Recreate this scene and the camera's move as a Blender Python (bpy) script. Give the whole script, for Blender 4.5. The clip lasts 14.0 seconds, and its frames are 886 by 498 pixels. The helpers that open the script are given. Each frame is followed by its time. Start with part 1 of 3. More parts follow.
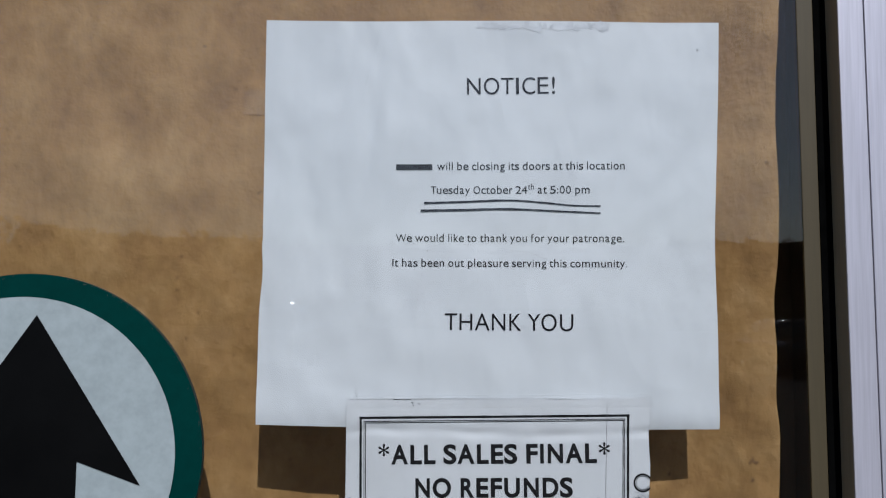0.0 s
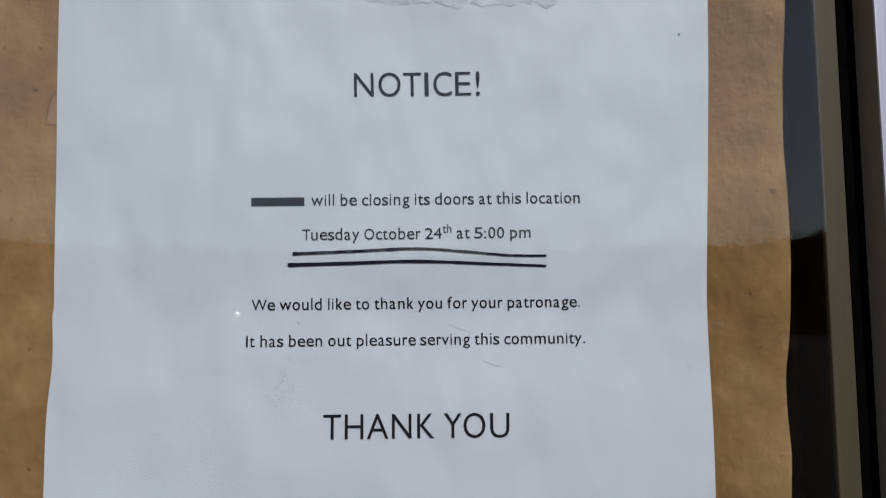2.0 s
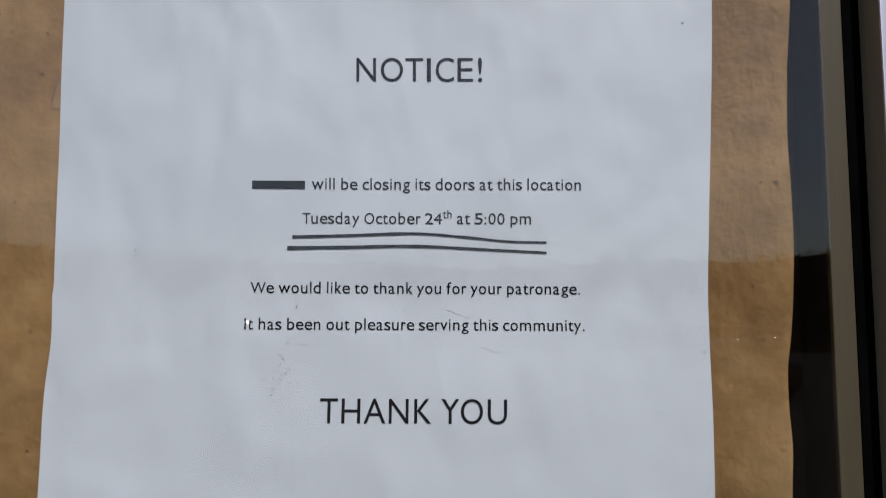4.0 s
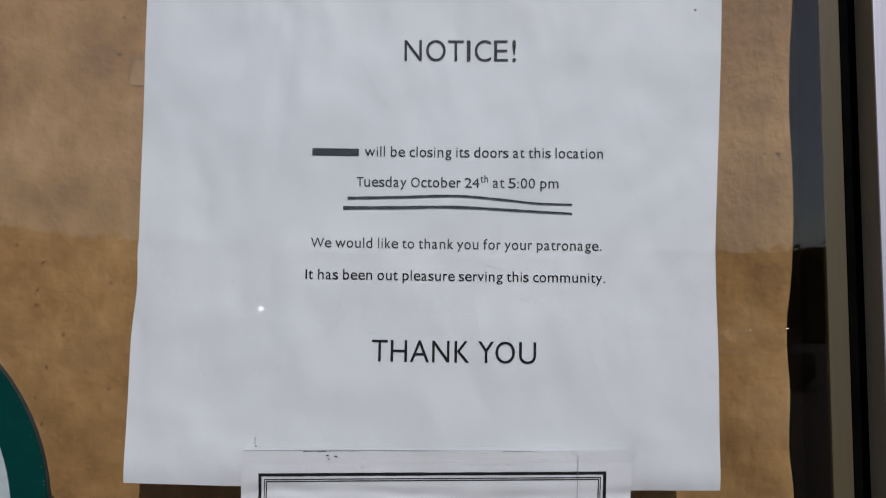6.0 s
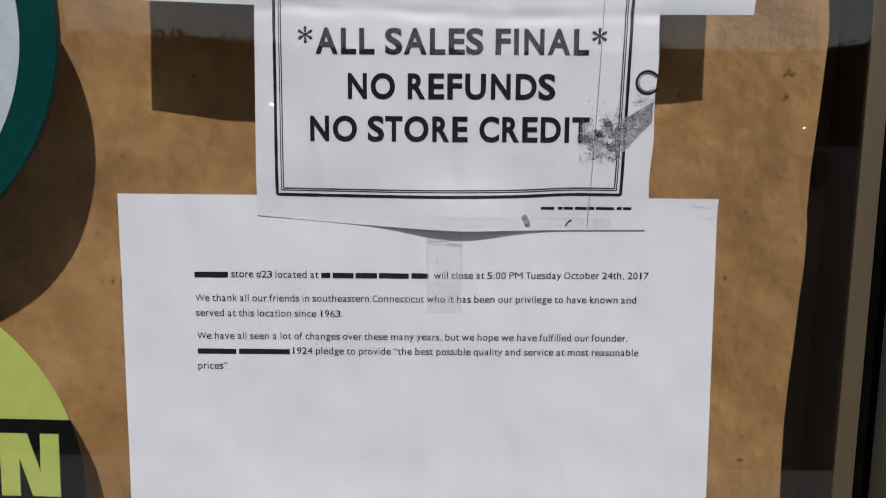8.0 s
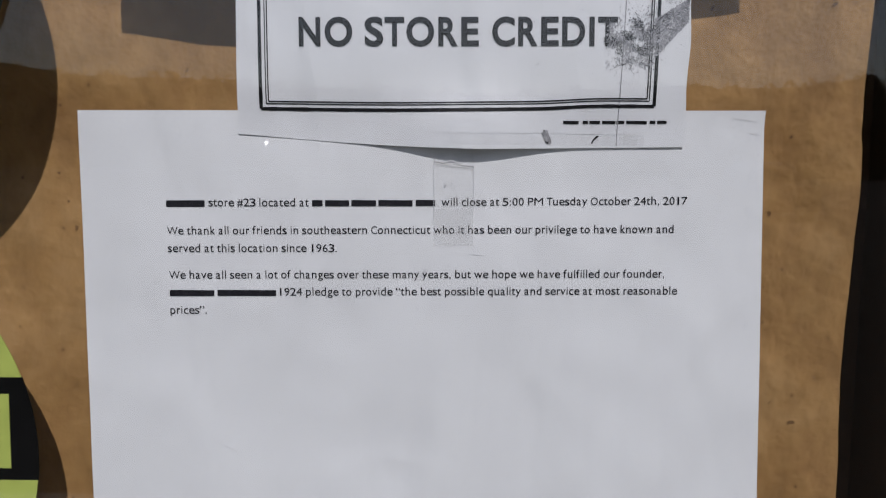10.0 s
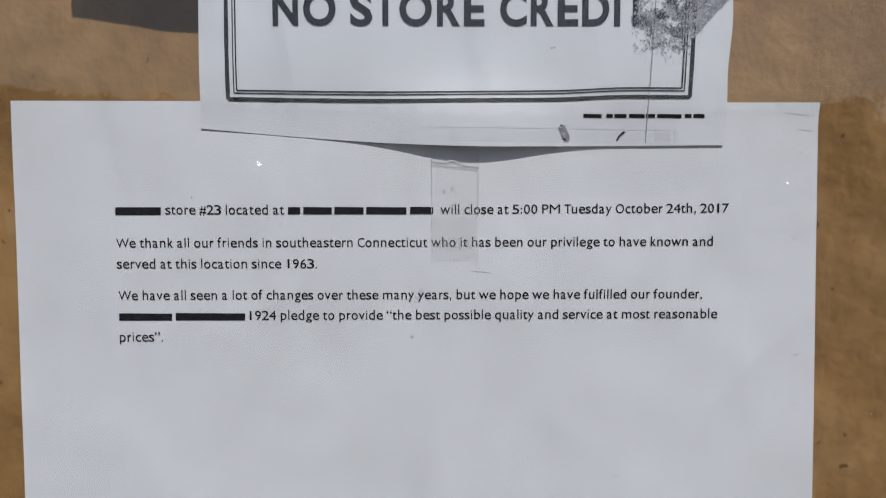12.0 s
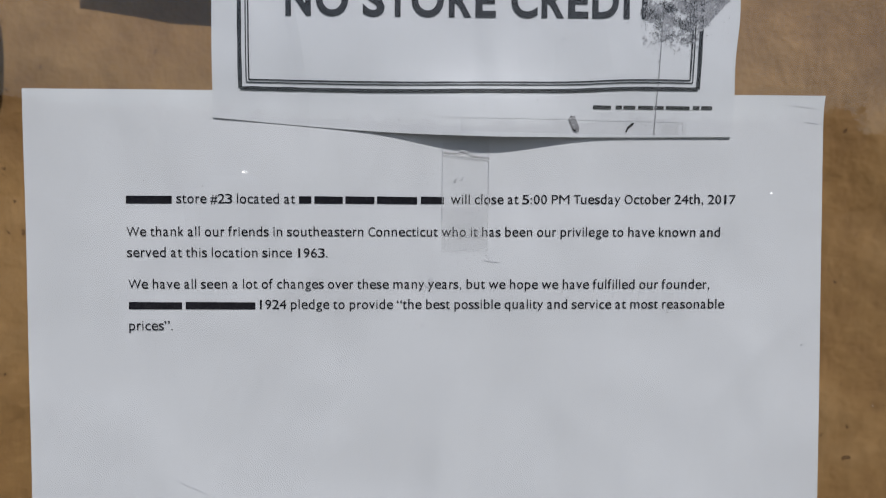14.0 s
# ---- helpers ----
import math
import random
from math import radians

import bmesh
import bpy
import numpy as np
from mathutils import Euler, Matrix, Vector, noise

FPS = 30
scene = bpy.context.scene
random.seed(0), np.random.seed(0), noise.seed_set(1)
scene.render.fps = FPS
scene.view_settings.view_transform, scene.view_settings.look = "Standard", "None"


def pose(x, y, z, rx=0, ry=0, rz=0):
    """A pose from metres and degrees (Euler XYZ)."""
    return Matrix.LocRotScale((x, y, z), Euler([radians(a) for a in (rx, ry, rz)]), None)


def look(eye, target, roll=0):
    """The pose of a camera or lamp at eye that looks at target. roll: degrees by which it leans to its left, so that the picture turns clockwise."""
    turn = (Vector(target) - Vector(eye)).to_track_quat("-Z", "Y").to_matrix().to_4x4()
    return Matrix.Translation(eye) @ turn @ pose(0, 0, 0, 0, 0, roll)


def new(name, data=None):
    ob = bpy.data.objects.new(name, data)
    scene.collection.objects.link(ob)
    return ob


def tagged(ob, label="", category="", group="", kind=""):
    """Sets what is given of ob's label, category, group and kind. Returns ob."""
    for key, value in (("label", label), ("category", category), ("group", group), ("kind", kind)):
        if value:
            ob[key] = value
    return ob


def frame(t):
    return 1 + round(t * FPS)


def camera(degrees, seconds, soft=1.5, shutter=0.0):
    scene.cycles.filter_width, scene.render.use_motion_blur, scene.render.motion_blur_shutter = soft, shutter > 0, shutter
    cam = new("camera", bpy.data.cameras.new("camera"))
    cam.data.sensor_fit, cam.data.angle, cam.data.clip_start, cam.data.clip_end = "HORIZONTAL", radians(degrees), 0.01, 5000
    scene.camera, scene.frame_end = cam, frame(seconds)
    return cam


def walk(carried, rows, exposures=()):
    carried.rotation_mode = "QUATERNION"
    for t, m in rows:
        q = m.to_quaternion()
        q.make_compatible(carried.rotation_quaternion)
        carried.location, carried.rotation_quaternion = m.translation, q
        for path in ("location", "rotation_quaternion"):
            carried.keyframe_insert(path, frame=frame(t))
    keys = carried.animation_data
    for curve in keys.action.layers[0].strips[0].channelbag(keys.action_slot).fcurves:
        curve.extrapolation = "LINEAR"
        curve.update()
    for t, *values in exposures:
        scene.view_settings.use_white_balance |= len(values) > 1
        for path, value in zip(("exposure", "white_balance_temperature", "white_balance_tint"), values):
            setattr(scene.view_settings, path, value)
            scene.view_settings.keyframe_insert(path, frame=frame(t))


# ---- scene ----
import functools

cam = camera(55.1, 14.0, soft=1.15)
# seconds, eye x y z, pitch, roll, yaw
PATH = [
    (0.0, 0.0442, -0.3977, 1.4461, 4.65, -0.59, 0.87),
    (0.2, 0.0519, -0.3504, 1.4560, 4.30, -0.40, 0.15),
    (0.5, 0.0569, -0.3172, 1.4563, 5.39, -0.44, -0.76),
    (1.0, 0.0558, -0.3033, 1.4638, 4.28, -0.57, -0.84),
    (1.5, 0.0691, -0.2801, 1.4710, 5.73, -0.54, -1.09),
    (2.0, 0.0659, -0.2757, 1.4772, 5.11, 0.29, -2.56),
    (2.5, 0.0641, -0.2722, 1.4761, 5.21, 0.05, -2.35),
    (3.0, 0.0695, -0.2665, 1.4730, 6.22, -0.36, -2.08),
    (5.5, 0.0692, -0.3030, 1.4634, 5.33, -0.70, -1.53),
    (6.0, 0.0592, -0.3099, 1.4540, 5.15, -1.06, -1.02),
    (6.5, 0.0536, -0.3076, 1.4180, 1.32, -1.21, -1.28),
    (7.0, 0.0589, -0.2966, 1.3851, -3.52, -1.06, -0.98),
    (7.5, 0.0606, -0.2939, 1.3741, -4.44, -1.12, -0.75),
    (8.0, 0.0586, -0.2996, 1.3548, -8.28, -1.44, -0.49),
    (8.5, 0.0587, -0.2996, 1.3405, -8.98, -1.51, -0.19),
    (11.0, 0.0528, -0.2354, 1.3065, -3.95, -0.56, -1.30),
    (11.5, 0.0527, -0.2286, 1.3069, -4.15, -0.66, -1.44),
    (12.0, 0.0540, -0.2242, 1.3073, -4.28, -0.91, -1.25),
    (12.5, 0.0518, -0.2240, 1.3058, -3.78, -0.99, -1.62),
    (13.0, 0.0507, -0.2245, 1.3063, -3.67, -1.11, -1.79),
    (13.5, 0.0491, -0.2289, 1.3066, -4.27, -1.08, -1.95),
    (14.0, 0.0475, -0.2256, 1.3020, -3.64, -1.18, -2.18),
]
EXPOSURES = [(0.0, 0.12, 5850, 9), (0.5, 0.0, 5880, 8), (3.0, -0.05, 5980, 11), (5.5, 0.0, 6150, 12), (6.5, 0.08, 6250, 14), (7.0, 0.22, 6280, 15), (7.5, 0.25, 6300, 16), (8.5, 0.21, 6300, 16), (11.0, 0.05, 6150, 13), (12.5, 0.05, 6150, 12), (14.0, 0.04, 6150, 12)]
walk(cam, [(t, pose(x, y, z, 0, 0, yaw) @ pose(0, 0, 0, pitch) @ pose(0, 0, 0, 0, roll) @ pose(0, 0, 0, 90))
           for t, x, y, z, pitch, roll, yaw in PATH], EXPOSURES)

# ---- light: autumn midday sun in front of the shop, clear sky ----
TO_SUN = Vector((0.187, -1.0, 0.875)).normalized()
world = bpy.data.worlds.new("world")
scene.world = world
world.use_nodes = True
sky = world.node_tree.nodes.new("ShaderNodeTexSky")
sky.sky_type, sky.sun_disc = "NISHITA", False
sky.sun_elevation, sky.sun_rotation = math.asin(TO_SUN.z), math.atan2(TO_SUN.x, TO_SUN.y)
backing = world.node_tree.nodes["Background"]
backing.inputs["Strength"].default_value = 0.055
world.node_tree.links.new(sky.outputs["Color"], backing.inputs["Color"])
sun_data = bpy.data.lights.new("sun", "SUN")
sun_data.energy, sun_data.angle, sun_data.color = 2.75, radians(0.53), (1.0, 0.965, 0.915)
sun = new("sun", sun_data)
sun.matrix_world = look(TO_SUN * 20, (0, 0, 0))


# ---- materials ----
def base_material(name, rough=0.6, metal=0.0):
    m = bpy.data.materials.new(name)
    m.use_nodes = True
    s = m.node_tree.nodes["Principled BSDF"]
    s.inputs["Roughness"].default_value = rough
    s.inputs["Metallic"].default_value = metal
    return m, m.node_tree, s


def noise_node(nt, scale, detail=4.0, rough=0.6, stretch=None, distortion=0.0):
    n = nt.nodes.new("ShaderNodeTexNoise")
    n.inputs["Scale"].default_value, n.inputs["Detail"].default_value = scale, detail
    n.inputs["Roughness"].default_value = rough
    n.inputs["Distortion"].default_value = distortion
    c = nt.nodes.new("ShaderNodeTexCoord")
    if stretch:
        k = nt.nodes.new("ShaderNodeMapping")
        k.inputs["Scale"].default_value = stretch
        nt.links.new(c.outputs["Object"], k.inputs["Vector"])
        nt.links.new(k.outputs["Vector"], n.inputs["Vector"])
    else:
        nt.links.new(c.outputs["Object"], n.inputs["Vector"])
    return n


def ramp(nt, source, stops):
    r = nt.nodes.new("ShaderNodeValToRGB")
    e = r.color_ramp.elements
    while len(e) < len(stops):
        e.new(0.5)
    for el, (p, c) in zip(e, stops):
        el.position, el.color = p, (*c, 1.0)
    nt.links.new(source, r.inputs["Fac"])
    return r.outputs["Color"]


def mix(nt, a, b, fac, mode="MIX"):
    n = nt.nodes.new("ShaderNodeMix")
    n.data_type, n.blend_type = "RGBA", mode
    if isinstance(fac, float):
        n.inputs[0].default_value = fac
    else:
        nt.links.new(fac, n.inputs[0])
    for sock, v in ((n.inputs[6], a), (n.inputs[7], b)):
        if isinstance(v, tuple):
            sock.default_value = (*v, 1.0)
        else:
            nt.links.new(v, sock)
    return n.outputs[2]


def bump(nt, shader, pairs):
    prev = None
    for height, strength, dist in pairs:
        b = nt.nodes.new("ShaderNodeBump")
        b.inputs["Strength"].default_value, b.inputs["Distance"].default_value = strength, dist
        nt.links.new(height, b.inputs["Height"])
        if prev:
            nt.links.new(prev, b.inputs["Normal"])
        prev = b.outputs["Normal"]
    nt.links.new(prev, shader.inputs["Normal"])


def mottled(name, c1, c2, scale=30, rough=0.6, metal=0.0, grain=400, relief=0.0003, stretch=None, sheen=0.5):
    m, nt, s = base_material(name, rough, metal)
    s.inputs["Specular IOR Level"].default_value = sheen
    big, fine = noise_node(nt, scale, 4, 0.6, stretch), noise_node(nt, grain, 2, 0.6, stretch)
    a = ramp(nt, big.outputs["Fac"], [(0.3, c1), (0.7, c2)])
    b = ramp(nt, fine.outputs["Fac"], [(0.3, (0.9, 0.9, 0.9)), (0.7, (1.05, 1.05, 1.05))])
    nt.links.new(mix(nt, a, b, 1.0, "MULTIPLY"), s.inputs["Base Color"])
    bump(nt, s, [(fine.outputs["Fac"], 0.25, relief)])
    return m


def kraft_material():
    m, nt, s = base_material("kraft", 0.75)
    blotch = noise_node(nt, 26, 5, 0.62)
    cloud = noise_node(nt, 75, 3, 0.6, (1.0, 1.0, 0.75), 0.15)
    fibre = noise_node(nt, 700, 3, 0.75, (1.0, 1.0, 0.6))
    crumple = noise_node(nt, 150, 2, 0.55, (1.0, 1.0, 0.7), 0.3)
    fleck = noise_node(nt, 330, 2, 0.5)
    pleat = noise_node(nt, 60, 2, 0.5, (1.0, 1.0, 0.55), 0.3)
    a = ramp(nt, blotch.outputs["Fac"], [(0.28, (0.254, 0.136, 0.041)), (0.5, (0.338, 0.194, 0.063)), (0.74, (0.418, 0.262, 0.105))])
    # cloud and crumple tones: paper mottling plus wrinkle light and dark painted in
    c = ramp(nt, cloud.outputs["Fac"], [(0.3, (0.84, 0.83, 0.80)), (0.68, (1.08, 1.08, 1.10))])
    f = ramp(nt, fibre.outputs["Fac"], [(0.3, (0.92, 0.91, 0.90)), (0.7, (1.04, 1.04, 1.05))])
    d = ramp(nt, fleck.outputs["Fac"], [(0.24, (0.45, 0.4, 0.35)), (0.3, (1, 1, 1))])
    k = ramp(nt, crumple.outputs["Fac"], [(0.3, (0.9, 0.88, 0.86)), (0.68, (1.05, 1.05, 1.06))])
    a = mix(nt, a, k, 1.0, "MULTIPLY")
    col = mix(nt, mix(nt, mix(nt, a, c, 1.0, "MULTIPLY"), f, 1.0, "MULTIPLY"), d, 1.0, "MULTIPLY")
    nt.links.new(col, s.inputs["Base Color"])
    bump(nt, s, [(blotch.outputs["Fac"], 0.45, 0.006), (pleat.outputs["Fac"], 0.7, 0.0024), (cloud.outputs["Fac"], 0.6, 0.0016), (crumple.outputs["Fac"], 0.2, 0.0004), (fibre.outputs["Fac"], 0.2, 0.00006)])
    return m


def paper_material(name, tone, crease=0.35):
    m, nt, s = base_material(name, 0.55)
    cloud, soft = noise_node(nt, 60, 3, 0.55), noise_node(nt, 26, 2, 0.5, (1.0, 1.0, 0.5), 0.2)
    grain = noise_node(nt, 1500, 2, 0.6)
    fold = noise_node(nt, 34, 2, 0.45, (1.25, 1.0, 0.7), 0.25)
    ridge = ramp(nt, noise_node(nt, 21, 1.5, 0.4, (1.0, 1.0, 0.62), 0.6).outputs["Fac"], [(0.40, (0, 0, 0)), (0.47, (0.7, 0.7, 0.7)), (0.5, (1, 1, 1)), (0.53, (0.7, 0.7, 0.7)), (0.60, (0, 0, 0))])
    a = ramp(nt, cloud.outputs["Fac"], [(0.3, tuple(v * 0.95 for v in tone)), (0.7, tone)])
    g = ramp(nt, grain.outputs["Fac"], [(0.3, (0.97, 0.97, 0.97)), (0.7, (1.0, 1.0, 1.0))])
    nt.links.new(mix(nt, a, g, 1.0, "MULTIPLY"), s.inputs["Base Color"])
    bump(nt, s, [(soft.outputs["Fac"], crease, 0.006), (fold.outputs["Fac"], crease, 0.0022), (ridge, 0.35 * crease, 0.0006), (cloud.outputs["Fac"], 0.3, 0.0008), (grain.outputs["Fac"], 0.15, 0.00006)])
    return m


def ink_material(name, tone, wear=0.5, rough=0.5):
    m, nt, s = base_material(name, rough)
    s.inputs["Specular IOR Level"].default_value = 0.15
    n = noise_node(nt, 900, 3, 0.7)
    c = ramp(nt, n.outputs["Fac"], [(0.3, tone), (0.56, tuple(v * 1.5 + 0.01 * wear for v in tone)), (0.72, tuple(v + 0.3 * wear for v in tone))])
    nt.links.new(c, s.inputs["Base Color"])
    return m


def glass_material(name, share):
    """Clear plate glass that mirrors the given share of the light."""
    m = bpy.data.materials.new(name)
    m.use_nodes = True
    nt = m.node_tree
    nt.nodes.remove(nt.nodes["Principled BSDF"])
    clear, gloss, both = nt.nodes.new("ShaderNodeBsdfTransparent"), nt.nodes.new("ShaderNodeBsdfGlossy"), nt.nodes.new("ShaderNodeMixShader")
    clear.inputs["Color"].default_value = (0.98, 0.98, 0.98, 1)
    gloss.inputs["Roughness"].default_value = 0.012
    both.inputs["Fac"].default_value = share
    nt.links.new(clear.outputs[0], both.inputs[1])
    nt.links.new(gloss.outputs[0], both.inputs[2])
    nt.links.new(both.outputs[0], nt.nodes["Material Output"].inputs["Surface"])
    return m


def tape_material(name, alpha):
    m, nt, s = base_material(name, 0.2)
    n = noise_node(nt, 320, 3, 0.7)
    nt.links.new(ramp(nt, n.outputs["Fac"], [(0.35, (0.72, 0.72, 0.7)), (0.65, (0.82, 0.82, 0.82))]), s.inputs["Base Color"])
    s.inputs["Alpha"].default_value = alpha
    bump(nt, s, [(n.outputs["Fac"], 0.4, 0.0005)])
    return m


KRAFT = kraft_material()
NOTICE_PAPER = paper_material("notice_paper", (0.715, 0.74, 0.76), 0.9)
COPY_PAPER = paper_material("copy_paper", (0.69, 0.705, 0.72), 0.7)
LETTER_PAPER = paper_material("letter_paper", (0.735, 0.75, 0.76), 0.85)
INK = ink_material("printed_ink", (0.007, 0.007, 0.01), 0.1)
MARKER = ink_material("marker_ink", (0.006, 0.007, 0.014), 0.1)
TONER = ink_material("copier_toner", (0.005, 0.005, 0.006), 0.15)
GREY_TONER = mottled("smeared_toner", (0.1, 0.1, 0.108), (0.42, 0.42, 0.44), 800, 0.7, grain=2200)
PALE_TONER = mottled("rubbed_toner", (0.24, 0.24, 0.255), (0.5, 0.5, 0.52), 600, 0.7, grain=2200)
SCUFF = mottled("scuffed_paper", (0.56, 0.565, 0.59), (0.70, 0.71, 0.73), 500, 0.6)
GLUE = mottled("dried_glue", (0.52, 0.54, 0.57), (0.72, 0.74, 0.77), 220, 0.5)
GREEN = mottled("green_vinyl", (0.0007, 0.031, 0.027), (0.0012, 0.037, 0.032), 12, 0.5, grain=200, relief=0.00002, sheen=0.05)
WHITE_VINYL = mottled("white_vinyl", (0.335, 0.38, 0.392), (0.37, 0.413, 0.425), 10, 0.45, grain=200, relief=0.00002, sheen=0.2)
BLACK_VINYL = mottled("black_vinyl", (0.002, 0.002, 0.0022), (0.004, 0.004, 0.0042), 20, 0.4, grain=200, relief=0.00002, sheen=0.1)
YELLOW = mottled("yellow_green_vinyl", (0.40, 0.47, 0.10), (0.43, 0.505, 0.115), 9, 0.45, grain=200, relief=0.00002, sheen=0.2)
BOARD = mottled("dark_board", (0.006, 0.026, 0.022), (0.04, 0.042, 0.034), 160, 0.7)
DARK_EDGE = mottled("dirty_edge", (0.02, 0.03, 0.025), (0.06, 0.065, 0.05), 150, 0.7)
GLASS = glass_material("window_glass", 0.09)
GLASS_BACK = glass_material("glass_inner_face", 0.004)
TAPE = tape_material("clear_tape", 0.07)
THIN_TAPE = tape_material("thin_tape", 0.05)
CRUMPLED_TAPE = tape_material("crumpled_tape", 0.07)
PALE_TAPE = tape_material("torn_tape", 0.35)
BRONZE = mottled("bronze_aluminium", (0.056, 0.041, 0.017), (0.067, 0.050, 0.022), 14, 0.6, 0.0, 700, 0.0001, (1, 1, 0.05))
# tan standing for the upright's shaded side, lightened in colour for bounced light
SHADE_BRONZE = mottled("shade_bronze", (0.22, 0.178, 0.12), (0.26, 0.21, 0.145), 14, 0.5, 0.0, 700, 0.0001, (1, 1, 0.05), 0.3)
DARK_BRONZE = mottled("dark_bronze", (0.18, 0.105, 0.055), (0.23, 0.135, 0.072), 14, 0.6, 0.0, sheen=0.2)
CREAM = mottled("cream_paint", (0.6, 0.5, 0.36), (0.7, 0.6, 0.45), 200, 0.6)
RUST = mottled("brown_smear", (0.13, 0.07, 0.028), (0.25, 0.14, 0.055), 300, 0.8)
RUBBER = mottled("black_rubber", (0.0015, 0.0015, 0.0015), (0.0035, 0.0035, 0.0035), 80, 0.95, sheen=0.0)
SILVER = mottled("satin_aluminium", (0.52, 0.50, 0.57), (0.57, 0.55, 0.62), 8, 0.38, 0.35, 900, 0.00006, (1, 1, 0.03))
WALL = mottled("painted_wall", (0.5, 0.47, 0.42), (0.6, 0.57, 0.5), 3, 0.8)
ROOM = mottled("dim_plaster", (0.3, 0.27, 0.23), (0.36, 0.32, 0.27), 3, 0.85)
ASPHALT = mottled("asphalt", (0.025, 0.023, 0.021), (0.040, 0.037, 0.033), 0.7, 0.95, grain=60, relief=0.004, sheen=0.05)
CONCRETE = mottled("concrete", (0.2, 0.195, 0.18), (0.28, 0.27, 0.25), 2.0, 0.9, grain=120, relief=0.002)
FOLIAGE = mottled("autumn_foliage", (0.05, 0.046, 0.02), (0.12, 0.085, 0.04), 0.12, 0.95, grain=2.0, relief=0.05, sheen=0.05)


# ---- builders ----
def mesh_object(name, verts, faces, mat, smooth=False):
    me = bpy.data.meshes.new(name)
    me.from_pydata(verts, [], faces)
    me.materials.append(mat)
    if smooth:
        me.polygons.foreach_set("use_smooth", [True] * len(me.polygons))
    me.update()
    return new(name, me)


def child(ob, parent, label=""):
    ob.parent = parent
    ob.matrix_parent_inverse = parent.matrix_world.inverted()
    return tagged(ob, label=label)


def box(name, lo, hi, mat, bevel=0.0):
    bm = bmesh.new()
    bmesh.ops.create_cube(bm, size=1.0)
    for v in bm.verts:
        v.co = Vector([lo[i] + (v.co[i] + 0.5) * (hi[i] - lo[i]) for i in range(3)])
    if bevel:
        bmesh.ops.bevel(bm, geom=bm.edges[:], offset=bevel, segments=2, affect="EDGES", profile=0.6)
    me = bpy.data.meshes.new(name)
    bm.to_mesh(me)
    bm.free()
    me.materials.append(mat)
    return new(name, me)


def sheet(name, nu, nv, place, mat, thick=0.00014):
    """A thin sheet with a front, a back and a rim; place(u, v) gives x, y, z."""
    n = (nu + 1) * (nv + 1)
    front = [place(i / nu, j / nv) for j in range(nv + 1) for i in range(nu + 1)]
    verts = front + [(x, y + thick, z) for x, y, z in front]
    faces = []
    for j in range(nv):
        for i in range(nu):
            a = j * (nu + 1) + i
            q = (a, a + nu + 1, a + nu + 2, a + 1)
            faces += [q, tuple(k + n for k in reversed(q))]
    rim = [i for i in range(nu)] + [j * (nu + 1) + nu for j in range(nv)]
    rim += [nv * (nu + 1) + i for i in range(nu, 0, -1)] + [j * (nu + 1) for j in range(nv, 0, -1)]
    wide, k, m = len(faces), len(verts), len(rim)
    verts += [verts[a] for a in rim] + [verts[a + n] for a in rim]
    faces += [(k + i, k + (i + 1) % m, k + m + (i + 1) % m, k + m + i) for i in range(m)]
    ob = mesh_object(name, verts, faces, mat)
    ob.data.polygons.foreach_set("use_smooth", [k < wide for k in range(len(faces))])
    return ob


def lettering(body, bold=0.0):
    """The outline of a line of text as a flat mesh: vertices, faces, and the height of its capitals."""
    curve = bpy.data.curves.new("lettering", "FONT")
    curve.body, curve.size, curve.offset, curve.resolution_u = body, 1.0, bold, 4
    ob = new("lettering", curve)
    graph = bpy.context.evaluated_depsgraph_get()
    me = bpy.data.meshes.new_from_object(ob.evaluated_get(graph))
    verts = [v.co.copy() for v in me.vertices]
    faces = [tuple(p.vertices) for p in me.polygons]
    bpy.data.objects.remove(ob)
    bpy.data.curves.remove(curve)
    bpy.data.meshes.remove(me)
    return verts, faces


# Widths of the two typefaces, as shares of the type size: a humanist office face and a bold sign face.
OFFICE = dict(zip("abcdefghijklmnopqrstuvwxyz", (0.479, 0.525, 0.423, 0.525, 0.498, 0.305, 0.471, 0.525, 0.229, 0.239, 0.455, 0.229, 0.799, 0.525, 0.527, 0.525, 0.525, 0.349, 0.391, 0.335, 0.525, 0.452, 0.715, 0.433, 0.453, 0.395)))
OFFICE.update(zip("ACEHIKMNOPTUWY", (0.579, 0.533, 0.488, 0.623, 0.252, 0.520, 0.855, 0.646, 0.662, 0.517, 0.487, 0.642, 0.890, 0.487)))
OFFICE.update({k: 0.507 for k in "0123456789"})
OFFICE.update(zip(" .,:!#\u201c\u201d", (0.226, 0.252, 0.250, 0.267, 0.326, 0.498, 0.40, 0.40)))
POSTER = dict(zip("ACDEFILNORSTU* ", (0.64, 0.61, 0.68, 0.52, 0.49, 0.27, 0.50, 0.68, 0.76, 0.57, 0.50, 0.52, 0.71, 0.42, 0.21)))
KERNS = {"We": -0.018, "Tu": -0.045, "YO": -0.02}
STEM_LEFT, ROUND_LEFT = "bhiklmnpruBDEFHIKLMNPRU", "acdegoqCGOQ0689"
STEM_RIGHT, ROUND_RIGHT = "adhilmnquHIMNU", "bopDOQ0689"


def bearings(ch, face):
    """Room to either side of a letter."""
    if ch in ".,:!":
        return 0.075, 0.075
    stem, curve, free = (0.073, 0.046, 0.014) if face is OFFICE else (0.07, 0.033, 0.014)
    return (stem if ch in STEM_LEFT else curve if ch in ROUND_LEFT else free), (stem if ch in STEM_RIGHT else curve if ch in ROUND_RIGHT else free)


